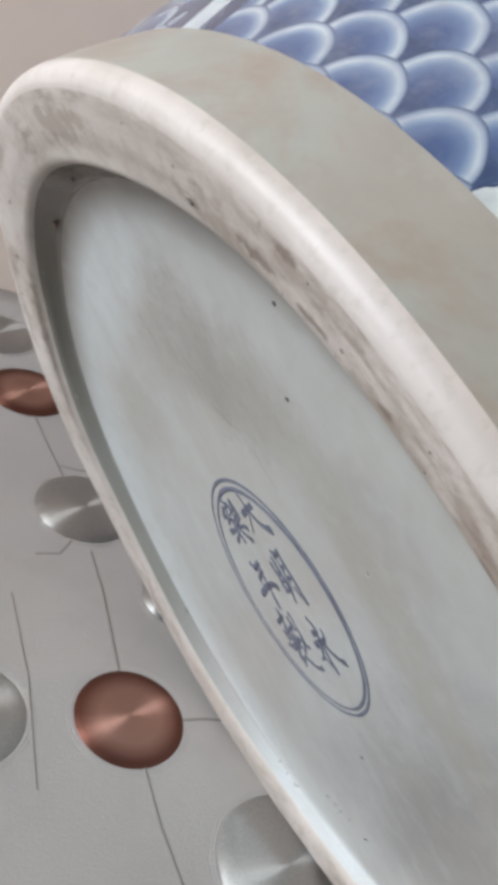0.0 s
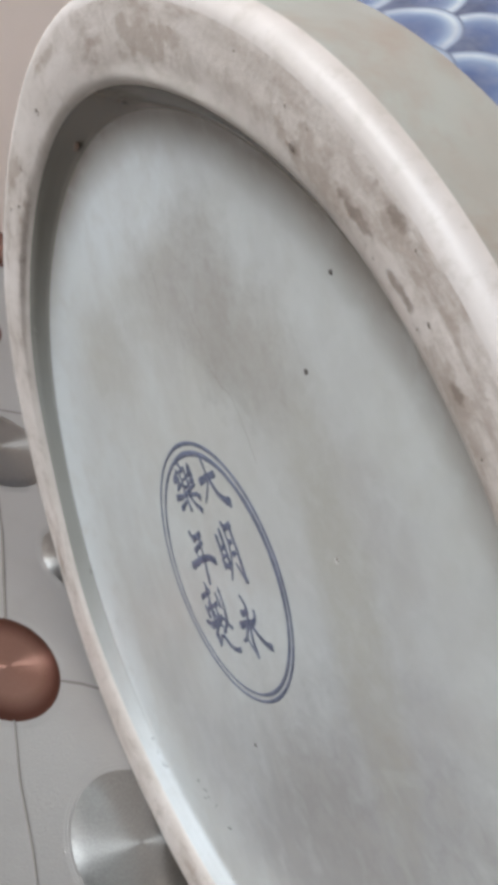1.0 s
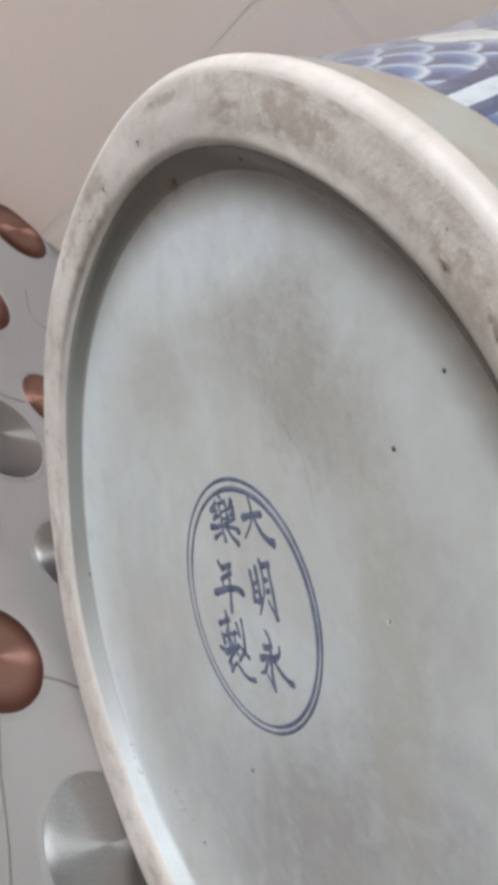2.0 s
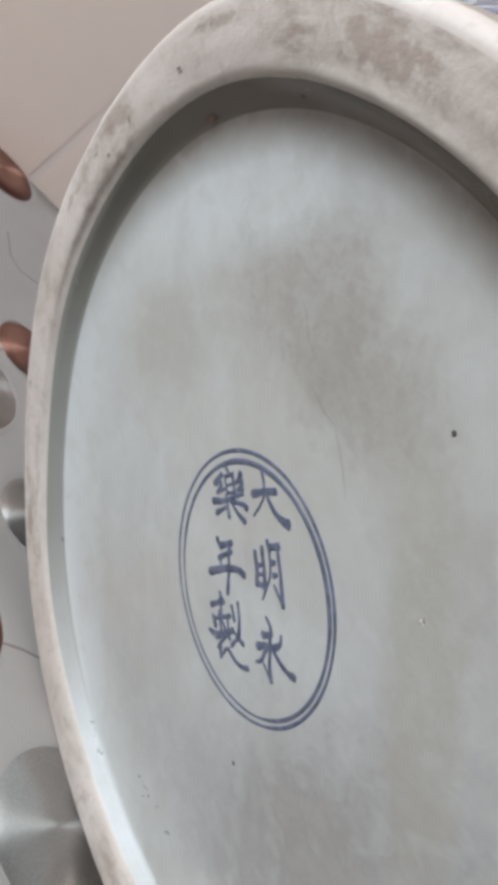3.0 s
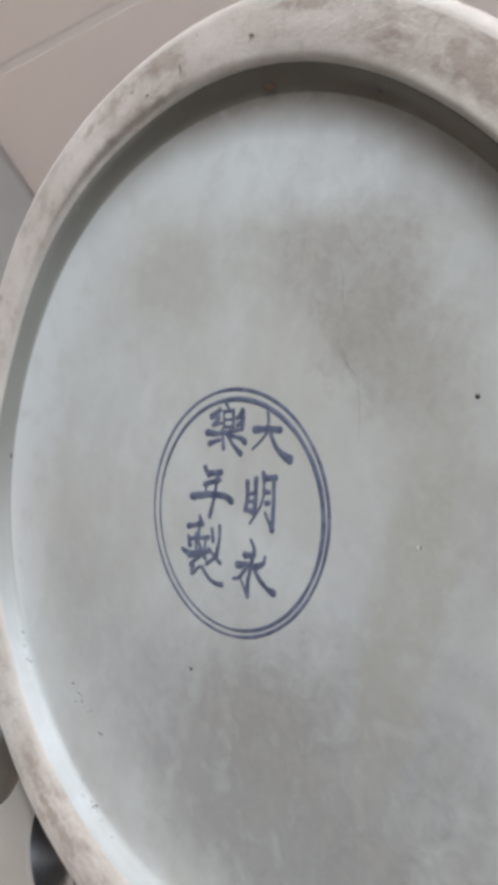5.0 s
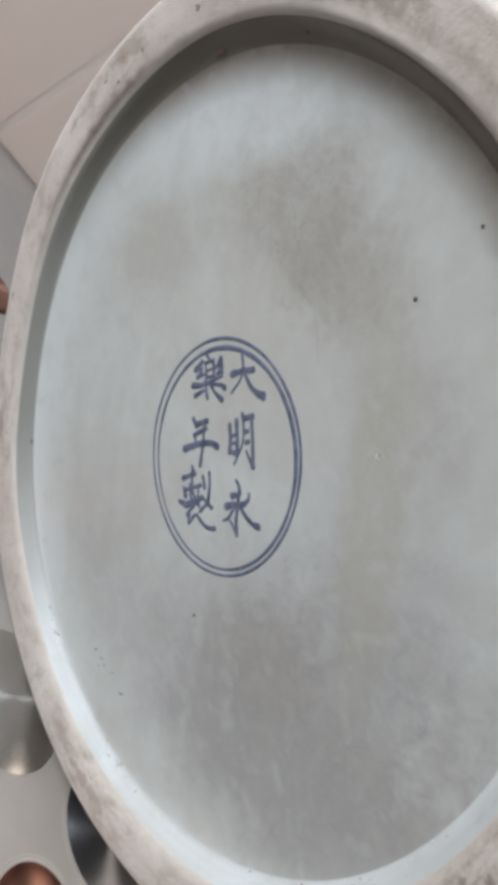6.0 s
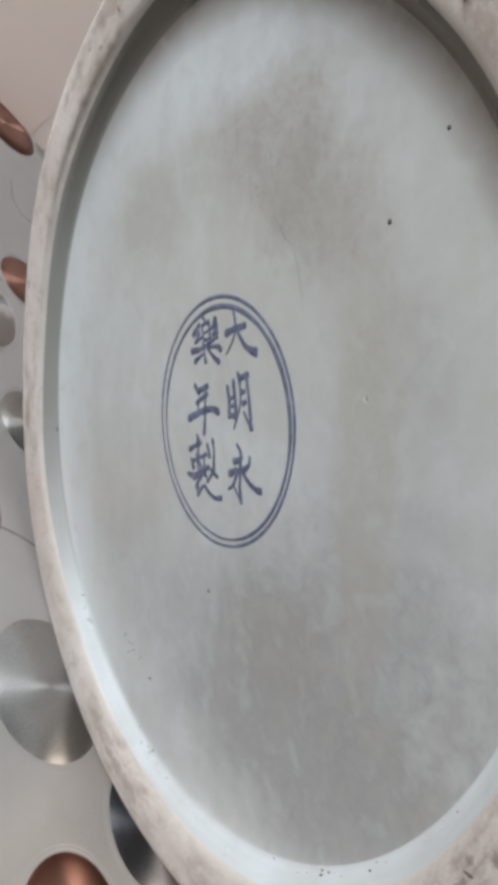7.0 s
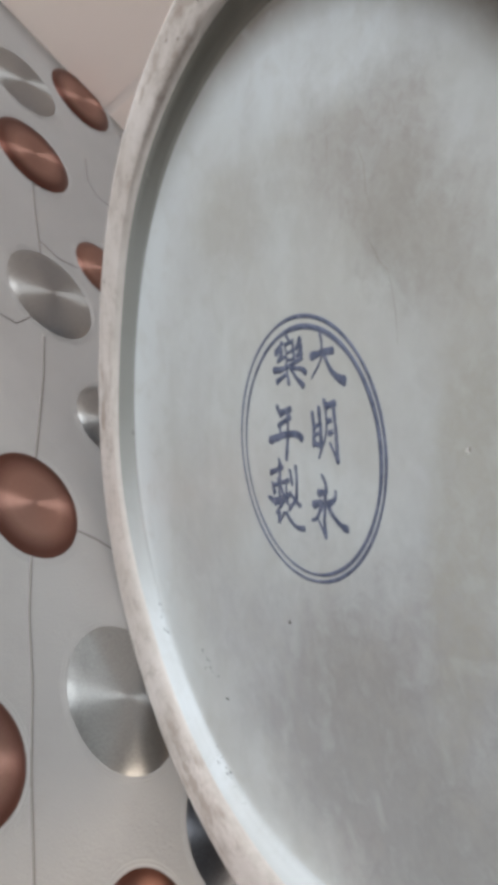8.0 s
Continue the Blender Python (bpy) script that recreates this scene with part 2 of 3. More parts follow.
c3 = spots(t, c3, ((0.1003, -40.0, 0.0006, 0.0016), (0.1013, -32.3, 0.0009, 0.0046), (0.1003, -26.8, 0.0009, 0.0022), (0.1008, -20.0, 0.0009, 0.0014), (0.0993, -10.4, 0.0006, 0.0020), (0.0995, 6.8, 0.0006, 0.0018),
                   (0.1036, 15.4, 0.0012, 0.0016), (0.1027, 29.6, 0.0016, 0.0022), (0.0999, 32.8, 0.0009, 0.0012), (0.1014, 35.5, 0.0007, 0.0030), (0.1062, -30.0, 0.0010, 0.0050), (0.1005, 44.0, 0.0008, 0.0020)), (0.165, 0.125, 0.100), 0.72, wander)
t.links.new(c3, b.inputs["Base Color"])
bump(t, b, mix(t, 0.5, fine, mid), 0.45, 0.0006)

M_EDGE, t, b = material("worn_edge", 0.5)
big = noise_tex(t, 60, 4, 0.6)
fine = noise_tex(t, 500, 4, 0.6)
c0 = mix(t, ramp(t, big, [(0.4, G(0)), (0.75, G(1))]), (0.52, 0.47, 0.44), (0.42, 0.37, 0.335))
c1 = mix(t, ramp(t, fine, [(0.52, G(0)), (0.72, G(0.6))]), c0, (0.38, 0.335, 0.295))
t.links.new(c1, b.inputs["Base Color"])

# glazed outside of the foot
M_FOOTOUT, t, b = material("foot_glaze", 0.25)
big = noise_tex(t, 22, 3, 0.5, distort=0.5)
mid = noise_tex(t, 110, 4, 0.6)
c0 = mix(t, ramp(t, big, [(0.45, G(0)), (0.68, G(1))]), (0.315, 0.328, 0.302), (0.305, 0.278, 0.245))
c1 = mix(t, ramp(t, mid, [(0.42, G(0)), (0.72, G(0.6))]), c0, (0.26, 0.255, 0.225))
blotch = noise_tex(t, 40, 6, 0.65, distort=0.4)
c1 = mix(t, ramp(t, blotch, [(0.48, G(0)), (0.64, G(0.75))]), c1, (0.275, 0.215, 0.172))
c1 = mix(t, ramp(t, blotch, [(0.28, G(0.6)), (0.42, G(0))]), c1, (0.385, 0.40, 0.38))
t.links.new(c1, b.inputs["Base Color"])
t.links.new(ramp(t, big, [(0.3, G(0.25)), (0.7, G(0.4))]), b.inputs["Roughness"])

M_INK, t, b = material("cobalt_ink", 0.3)
fine = noise_tex(t, 500, 3, 0.6)
t.links.new(mix(t, ramp(t, fine, [(0.35, G(0)), (0.7, G(1))]), (0.045, 0.056, 0.098), (0.130, 0.147, 0.212)), b.inputs["Base Color"])

M_PIT, t, b = material("pit_brown", 0.6)
b.inputs["Base Color"].default_value = (0.05, 0.04, 0.035, 1)

# painted body: overlapping scales, a white stripe and white clouds, by angle and height on the body
M_BLUE, t, b = material("painted_glaze", 0.14)


def num(t, op, *args):
    n = t.nodes.new("ShaderNodeMath")
    n.operation = op
    for i, v in enumerate(args):
        if isinstance(v, (int, float)):
            n.inputs[i].default_value = v
        else:
            t.links.new(v, n.inputs[i])
    return n.outputs[0]


co = t.nodes.new("ShaderNodeTexCoord").outputs["Object"]
wv = node(t, "ShaderNodeTexNoise", Scale=70.0, Detail=2.0)
t.links.new(co, wv.inputs["Vector"])
sh = node(t, "ShaderNodeVectorMath")
sh.operation = "MULTIPLY_ADD"
t.links.new(wv.outputs["Color"], sh.inputs[0])
sh.inputs[1].default_value = (0.0022, 0.0022, 0.0022)
t.links.new(co, sh.inputs[2])
sep = t.nodes.new("ShaderNodeSeparateXYZ")
t.links.new(sh.outputs[0], sep.inputs[0])
ang = num(t, "MULTIPLY", num(t, "ARCTAN2", sep.outputs[1], sep.outputs[0]), 180 / math.pi)
zz = num(t, "SUBTRACT", sep.outputs[2], 0.0011)
u = num(t, "DIVIDE", num(t, "ADD", ang, 42.0), 6.45)
v = num(t, "DIVIDE", num(t, "SUBTRACT", zz, 0.0072), 0.0056)
row = num(t, "FLOOR", v)
dv = num(t, "FRACT", v)


def scale_dist(shift, up):
    du = num(t, "SUBTRACT", num(t, "FRACT", num(t, "ADD", num(t, "ADD", u, num(t, "MULTIPLY", row, 0.5)), 0.5 + shift)), 0.5)
    return num(t, "SQRT", num(t, "ADD", num(t, "POWER", num(t, "DIVIDE", du, 0.5), 2.0), num(t, "POWER", num(t, "DIVIDE", num(t, "ADD", dv, up), 1.38), 2.0)))


d0, d1 = scale_dist(0.0, 0.0), scale_dist(0.5, 1.0)
front = num(t, "LESS_THAN", d1, 1.0)
dist = num(t, "ADD", num(t, "MULTIPLY", front, d1), num(t, "MULTIPLY", num(t, "SUBTRACT", 1.0, front), d0))
INK, PALE, WHITE = (0.042, 0.060, 0.115), (0.125, 0.172, 0.275), (0.43, 0.47, 0.50)
scales = ramp(t, dist, [(0.0, INK), (0.40, (0.060, 0.090, 0.185)), (0.66, PALE), (0.76, (0.24, 0.30, 0.39)), (0.86, WHITE), (0.93, (0.30, 0.35, 0.42)), (1.0, INK)])
wash = noise_tex(t, 160, 4, 0.6)
scales = mix(t, ramp(t, wash, [(0.35, G(0)), (0.75, G(0.4))]), scales, (0.08, 0.12, 0.23))
stripe = num(t, "ABSOLUTE", num(t, "ADD", num(t, "ADD", ang, 53.4), num(t, "MULTIPLY", num(t, "SUBTRACT", zz, 0.01), 120.0)))
c0 = mix(t, num(t, "LESS_THAN", stripe, 3.4), scales, INK)
c0 = mix(t, num(t, "LESS_THAN", stripe, 1.25), c0, WHITE)
cloud = None
for ca, cz, ra, rz in ((-69.5, 0.036, 6.0, 0.0075), (-24.0, 0.0095, 1.6, 0.0030), (-12.0, 0.03, 9.0, 0.01), (-100.0, 0.04, 9.0, 0.012), (-40.0, 0.06, 12.0, 0.012), (-75.0, 0.085, 12.0, 0.014)):
    e = num(t, "ADD", num(t, "POWER", num(t, "DIVIDE", num(t, "SUBTRACT", ang, ca), ra), 2.0), num(t, "POWER", num(t, "DIVIDE", num(t, "SUBTRACT", zz, cz), rz), 2.0))
    cloud = e if cloud is None else num(t, "MINIMUM", cloud, e)
cl = num(t, "ADD", cloud, num(t, "MULTIPLY", num(t, "SUBTRACT", noise_tex(t, 110, 3, 0.6), 0.5), 3.2))
c0 = mix(t, num(t, "LESS_THAN", cl, 1.25), c0, INK)
c0 = mix(t, num(t, "LESS_THAN", cl, 1.0), c0, (0.47, 0.50, 0.49))
c0 = mix(t, ramp(t, noise_tex(t, 240, 5, 0.65), [(0.45, G(0)), (0.75, G(0.45))]), c0, (0.20, 0.215, 0.27))
t.links.new(c0, b.inputs["Base Color"])

# vinyl mat
M_MAT, t, b = material("silver_vinyl", 0.42)
big = noise_tex(t, 9, 3, 0.5)
mid = noise_tex(t, 60, 4, 0.6)
fine = noise_tex(t, 1400, 2, 0.6)
c0 = mix(t, ramp(t, big, [(0.35, G(0)), (0.7, G(1))]), (0.400, 0.382, 0.364), (0.342, 0.325, 0.310))
c1 = mix(t, ramp(t, mid, [(0.5, G(0)), (0.8, G(0.5))]), c0, (0.33, 0.31, 0.293))
t.links.new(c1, b.inputs["Base Color"])
b.inputs["Metallic"].default_value = 0.15
t.links.new(ramp(t, noise_tex(t, 28, 4, 0.6), [(0.35, G(0.28)), (0.65, G(0.5))]), b.inputs["Roughness"])
bump(t, b, mix(t, 0.6, noise_tex(t, 700, 3, 0.6), fine), 0.6, 0.0004)


def spun_metal(name, colour, dark, rim=None):
    m, t, b = material(name, 0.40, 0.9)
    b.inputs["Anisotropic"].default_value = 0.9
    tan = t.nodes.new("ShaderNodeTangent")
    tan.direction_type, tan.axis = "RADIAL", "Z"
    t.links.new(tan.outputs[0], b.inputs["Tangent"])
    b.inputs["Anisotropic Rotation"].default_value = 0.25
    tc = t.nodes.new("ShaderNodeTexCoord").outputs["Object"]
    ln = t.nodes.new("ShaderNodeVectorMath")
    ln.operation = "LENGTH"
    t.links.new(tc, ln.inputs[0])
    w = node(t, "ShaderNodeTexNoise", Scale=2600.0, Detail=2.0)
    w.noise_dimensions = "1D"
    t.links.new(ln.outputs["Value"], w.inputs["W"])
    sp = noise_tex(t, 1600, 2)
    base = mix(t, ramp(t, sp, [(0.3, G(0)), (0.75, G(1))]), colour, dark)
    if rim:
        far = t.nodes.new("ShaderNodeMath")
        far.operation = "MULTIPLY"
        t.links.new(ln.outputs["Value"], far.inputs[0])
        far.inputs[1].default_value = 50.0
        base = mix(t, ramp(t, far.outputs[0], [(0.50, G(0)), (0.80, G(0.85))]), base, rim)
    t.links.new(base, b.inputs["Base Color"])
    bump(t, b, w.outputs["Fac"], 0.15, 0.0002)
    return m


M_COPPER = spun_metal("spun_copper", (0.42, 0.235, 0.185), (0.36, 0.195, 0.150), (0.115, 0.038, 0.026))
# steel disc by the vase, its shade put into a darker metal colour
M_STEEL_SHADE = spun_metal("spun_steel_shaded", (0.17, 0.175, 0.19), (0.12, 0.122, 0.13))
M_STEEL = spun_metal("spun_steel", (0.44, 0.435, 0.42), (0.33, 0.325, 0.312))

M_LINE, t, b = material("dark_line", 0.45)
b.inputs["Base Color"].default_value = (0.20, 0.18, 0.165, 1)

# wall tile
M_TILE, t, b = material("beige_tile", 0.3)
big = noise_tex(t, 4, 3, 0.5)
mid = noise_tex(t, 35, 4, 0.6)
c0 = mix(t, ramp(t, big, [(0.35, G(0)), (0.7, G(1))]), (0.86, 0.71, 0.615), (0.83, 0.68, 0.585))
c1 = mix(t, ramp(t, mid, [(0.5, G(0)), (0.8, G(0.4))]), c0, (0.77, 0.645, 0.56))
t.links.new(c1, b.inputs["Base Color"])
M_GROUT, t, b = material("grout", 0.8)
b.inputs["Base Color"].default_value = (0.80, 0.68, 0.60, 1)
# unseen room surfaces, kept dark to cut bounced light
M_WALL, t, b = material("plain_wall", 0.7)
t.links.new(ramp(t, noise_tex(t, 3, 4), [(0.3, (0.20, 0.20, 0.20)), (0.7, (0.24, 0.24, 0.24))]), b.inputs["Base Color"])
M_FLOOR, t, b = material("plain_floor", 0.35)
t.links.new(ramp(t, noise_tex(t, 5, 4), [(0.3, (0.06, 0.058, 0.055)), (0.7, (0.08, 0.077, 0.072))]), b.inputs["Base Color"])


# ---------- mesh helpers ----------
def mesh_ob(name, bm, mat, parent=None, label="", smooth=True):
    me = bpy.data.meshes.new(name)
    bm.normal_update()
    bm.to_mesh(me)
    bm.free()
    me.materials.append(mat)
    if smooth:
        for pl in me.polygons:
            pl.use_smooth = True
    ob = new(name, me)
    if parent is not None:
        ob.parent = parent
    if label:
        ob["label"] = label
    return ob


def part(name, bm, mat, parent, label="", smooth=True):
    return mesh_ob(name, bm, mat, parent, label, smooth)


def box(bm, x0, x1, y0, y1, z0, z1, bevel=0.0):
    r = bmesh.ops.create_cube(bm, size=1.0)
    bmesh.ops.scale(bm, vec=(x1 - x0, y1 - y0, z1 - z0), verts=r["verts"])
    bmesh.ops.translate(bm, vec=((x0 + x1) / 2, (y0 + y1) / 2, (z0 + z1) / 2), verts=r["verts"])
    if bevel:
        ed = list({e for v in r["verts"] for e in v.link_edges})
        bmesh.ops.bevel(bm, geom=ed, offset=bevel, segments=2, affect="EDGES")
    return bm


def lathe(profile, steps=192, wobble=None):
    """A turned surface round z from (radius, height) pairs."""
    bm = bmesh.new()
    rings = []
    for r, z in profile:
        if r < 1e-6:
            rings.append([bm.verts.new((0, 0, z))])
            continue
        ring = []
        for i in range(steps):
            a = 2 * math.pi * i / steps
            dr, dz = wobble(a, r, z) if wobble else (0, 0)
            ring.append(bm.verts.new(((r + dr) * math.cos(a), (r + dr) * math.sin(a), z + dz)))
        rings.append(ring)
    for p, q in zip(rings, rings[1:]):
        for i in range(steps):
            j = (i + 1) % steps
            if len(p) == 1:
                bm.faces.new((p[0], q[j], q[i]))
            elif len(q) == 1:
                bm.faces.new((p[i], p[j], q[0]))
            else:
                bm.faces.new((p[i], p[j], q[j], q[i]))
    return bm


def smooth_profile(pts, n=8):
    """Catmull-Rom through (radius, height) pairs."""
    out = []
    P = [pts[0], *pts, pts[-1]]
    for i in range(1, len(P) - 2):
        a, b_, c, d = (np.array(P[k]) for k in (i - 1, i, i + 1, i + 2))
        for k in range(n):
            u = k / n
            out.append(tuple(0.5 * (2 * b_ + (c - a) * u + (2 * a - 5 * b_ + 4 * c - d) * u * u + (3 * b_ - a - 3 * c + d) * u ** 3)))
    out.append(pts[-1])
    return out


# ---------- room ----------
MAT_Z = -0.002
FLOOR_Z = MAT_Z - 0.0025
wall_m = pose(WALL_FOOT[0], WALL_FOOT[1], FLOOR_Z, 0, 0, WALL_YAW)   # x along the wall, y into it


def structure(name, bm, mat, label, smooth=False):
    return tagged(mesh_ob(name, bm, mat, None, "", smooth), label, name.split("_")[0], "", "structure")


def room_structure(name, bm, mat, label):
    ob = structure(name, bm, mat, label)
    ob.matrix_world = ROOM
    return ob


XW, XE, YS = -1.5, 1.7, -2.4
room_structure("floor", box(bmesh.new(), XW - 0.12, XE + 0.12, YS - 0.12, 0.12, FLOOR_Z - 0.1, FLOOR_Z), M_FLOOR, "plain floor under the mat")
room_structure("ceiling", box(bmesh.new(), XW - 0.12, XE + 0.12, YS - 0.12, 0.12, 2.4, 2.5), M_WALL, "plain dark grey ceiling, unseen")
room_structure("wall_south", box(bmesh.new(), XW - 0.12, XE + 0.12, YS - 0.12, YS, FLOOR_Z, 2.4), M_WALL, "plain painted wall")


def window_wall(name, x0, x1, y0, y1, z0, z1):
    bm = bmesh.new()
    box(bm, x0, x1, YS, y0, FLOOR_Z, 2.4)
    box(bm, x0, x1, y1, 0.12, FLOOR_Z, 2.4)
    box(bm, x0, x1, y0, y1, FLOOR_Z, z0)
    box(bm, x0, x1, y0, y1, z1, 2.4)
    return room_structure(name, bm, M_WALL, "plain painted wall with a window opening")


window_wall("wall_west", XW - 0.12, XW, -0.80, -0.02, 0.28, 1.20)
# the east opening is added for the side fill lamp
window_wall("wall_east", XE, XE + 0.12, -1.4, -0.4, 0.7, 1.7)

# tiled wall close behind the mat
bm = box(bmesh.new(), XW, XE, 0.00012, 0.1, 0, 2.4 - FLOOR_Z)
tile_wall = structure("wall_tiled", bm, M_GROUT, "beige glazed tile wall with narrow darker joints")
tile_wall.matrix_world = wall_m
JOINT_X, JOINT_Z, TW, TH, GAP = -0.0680, 0.192, 0.30, 0.45, 0.0042
tile_me = None
for i in range(-5, 6):
    for j in range(-1, 5):
        x0, z0 = JOINT_X + i * TW, JOINT_Z + j * TH
        lo = max(z0 + GAP / 2, 0.0)
        if x0 < XW or x0 + TW > XE or z0 + TH > 2.4:
            continue
        if tile_me is None or lo == 0.0:
            bm = box(bmesh.new(), GAP / 2, TW - GAP / 2, 0.0, 0.012, 0.0, z0 + TH - GAP / 2 - lo, 0.0003)
            ob = part("tile", bm, M_TILE, tile_wall, "", False)
            if lo > 0:
                tile_me = ob.data
        else:
            ob = new("tile", tile_me)
            ob.parent = tile_wall
        ob.location = (x0, 0, lo)

# ---------- mat ----------
bm = bmesh.new()
NX, NY = 60, 30
grid = []
for j in range(NY + 1):
    for i in range(NX + 1):
        u, v = -0.55 + 1.3 * i / NX, -0.46 + 0.4595 * j / NY
        grid.append(bm.verts.new((u, v, 0.0)))
for j in range(NY):
    for i in range(NX):
        k = j * (NX + 1) + i
        bm.faces.new((grid[k], grid[k + 1], grid[k + NX + 2], grid[k + NX + 1]))
low = bmesh.ops.extrude_face_region(bm, geom=bm.faces[:])
bmesh.ops.translate(bm, vec=(0, 0, -0.002), verts=[g for g in low["geom"] if isinstance(g, bmesh.types.BMVert)])
bmesh.ops.recalc_face_normals(bm, faces=bm.faces[:])
mat = tagged(mesh_ob("vinyl_mat", bm, M_MAT), "silver grey vinyl mat printed with copper and steel discs", "mat")
mat.matrix_world = pose(WALL_FOOT[0], WALL_FOOT[1], MAT_Z, 0, 0, WALL_YAW)


def disc_mesh(mat_, r):
    bm = lathe([(0, 0.0013), (r * 0.3, 0.00128), (r * 0.6, 0.0012), (r * 0.74, 0.0011), (r * 0.84, 0.00095), (r * 0.93, 0.00062), (r, 0.0)], 64)
    me = bpy.data.meshes.new("disc")
    bm.normal_update()
    bm.to_mesh(me)
    bm.free()
    me.materials.append(mat_)
    for pl in me.polygons:
        pl.use_smooth = True
    return me


def ring_mesh(r0, r1, h):
    bm = lathe([(r0, 0.0), (r0 + (r1 - r0) * 0.3, h), (r0 + (r1 - r0) * 0.7, h), (r1, 0.0)], 64)
    me = bpy.data.meshes.new("embossed_ring")
    bm.normal_update()
    bm.to_mesh(me)
    bm.free()
    me.materials.append(M_MAT)
    for pl in me.polygons:
        pl.use_smooth = True
    return me


R_DISC = 0.0178
inv = mat.matrix_world.inverted()
DISCS = [("cu", -0.0472, -0.0104, 1.0), ("st", 0.0165, -0.0190, 1.24), ("cu", -0.2228, 0.1735, 1.05), ("cu", -0.1830, 0.1020, 1.08),
         ("st", -0.1165, 0.0580, 1.12), ("st", -0.0622, 0.0470, 0.86), ("cu", -0.1250, 0.1010, 0.80), ("dk", 0.0700, -0.0095, 1.16),
         ("cu", 0.0665, -0.0565, 0.98), ("cu", 0.0000, -0.0745, 1.0), ("st", -0.2250, 0.1290, 1.05), ("st", -0.0850, -0.0440, 1.05)]
SHARED = {}
for kind, x, y, k in DISCS:
    if (kind, k) not in SHARED:
        r = R_DISC * k
        SHARED[kind, k] = (disc_mesh({"cu": M_COPPER, "st": M_STEEL, "dk": M_STEEL_SHADE}[kind], r), ring_mesh(r + 0.0007, r + 0.0012, 0.00013), ring_mesh(r + 0.0018, r + 0.0022, 0.0001))
    for name, me, lab in zip(("disc", "embossed_ring", "embossed_ring"), SHARED[kind, k],
                             ({"cu": "spun copper disc", "st": "spun steel disc", "dk": "spun steel disc with the vase's shade in its colour"}[kind], "", "")):
        ob = new(name, me)
        ob.parent = mat
        ob.location = inv @ Vector((x, y, MAT_Z))
        if lab:
            ob["label"] = lab


def seam(points, w=0.0009, h=0.0002):
    """A narrow line pressed on the mat along points of the plan."""
    bm = bmesh.new()
    prev = None
    P = [inv @ Vector((x, y, MAT_Z)) for x, y in points]
    for i, q in enumerate(P):
        d = (P[min(i + 1, len(P) - 1)] - P[max(i - 1, 0)]).normalized()
        s = Vector((-d.y, d.x, 0)) * w / 2
        cur = [bm.verts.new(q - s), bm.verts.new(q - s * 0.4 + Vector((0, 0, h))), bm.verts.new(q + s * 0.4 + Vector((0, 0, h))), bm.verts.new(q + s)]
        if prev:
            for k in range(3):
                bm.faces.new((prev[k], cur[k], cur[k + 1], prev[k + 1]))
        prev = cur
    return part("printed_line", bm, M_LINE, mat)


seam([(-0.0340, -0.0215), (-0.0200, -0.0340), (-0.0049, -0.0450), (0.0140, -0.0610), (0.0331, -0.0757), (0.0620, -0.1000)])
seam([(-0.0335, 0.0010), (-0.0280, 0.0068), (-0.0200, 0.0130)])
seam([(-0.1000, 0.0400), (-0.0850, 0.0270), (-0.0740, 0.0160), (-0.0600, 0.0020)], 0.0011)
seam([(-0.1690, 0.0900), (-0.1520, 0.0780), (-0.1340, 0.0664)], 0.0011)
seam([(-0.1063, 0.0021), (-0.0796, -0.0207), (-0.0536, -0.0481)], 0.0007)
seam([(-0.1400, 0.0710), (-0.1320, 0.0760), (-0.1270, 0.0850)])
seam([(-0.1850, 0.1430), (-0.1720, 0.1330), (-0.1640, 0.1330), (-0.1571, 0.1400)])
seam([(-0.1130, 0.0230), (-0.1070, 0.0300), (-0.1085, 0.0390)], 0.0007)

# ---------- vase ----------
vase = tagged(new("vase"), "blue and white porcelain vase tipped over to show its marked base", "vase")
vase.empty_display_size = 0.05
vase.matrix_world = pose(-0.0211, -0.0429, 0.0974, -47.57, -42.80, -58.10)

BASE_Z = 0.0012   # how far the middle of the base lies above its edge


def dish(a, r):
    """The margin of the base is thrown unevenly and rises towards one side."""
    k = min(1.0, max(0.0, (r - 0.062) / 0.030)) * min(1.0, max(0.0, (0.0966 - r) / 0.0035))
    return -0.0008 * k * k * (3 - 2 * k) * max(0.0, math.cos(a - radians(155)))


def wob_base(a, r, z):
    k = min(1.0, max(0.0, (r - 0.088) / 0.008))
    dr, dz = wob(a, r, z)
    lip = math.exp(-((r - 0.0970) / 0.0012) ** 2)
    return k * dr + lip * 0.0005 * math.sin(2 * a + 0.4), k * dz + dish(a, r) + lip * (0.0004 * math.sin(3 * a + 2.0) + 0.0002 * math.sin(8 * a))


def wob(a, r, z):
    return 0.0004 * math.sin(3 * a + 1.0) + 0.0003 * math.sin(7 * a), 0.0003 * math.sin(5 * a + r * 40)


TURNED = [(0.0, BASE_Z), (0.03, BASE_Z * 0.80), (0.06, BASE_Z * 0.25), (0.079, -0.0004), (0.0875, -0.0011), (0.0917, -0.0020), (0.0936, -0.0034), (0.0951, -0.0051), (0.0961, -0.0062),
          (0.0968, -0.0069), (0.0983, -0.0078), (0.1012, -0.0085), (0.1045, -0.0089), (0.1077, -0.0091), (0.1091, -0.0087), (0.1101, -0.0077), (0.1106, -0.0060),
          (0.1107, -0.0030), (0.1107, 0.001), (0.1105, 0.005), (0.1104, 0.0070), (0.1104, 0.0085)]
turned = smooth_profile(TURNED, 6)


whole = lathe(turned, 192, wob_base)
whole.normal_update()
whole.verts.ensure_lookup_table()
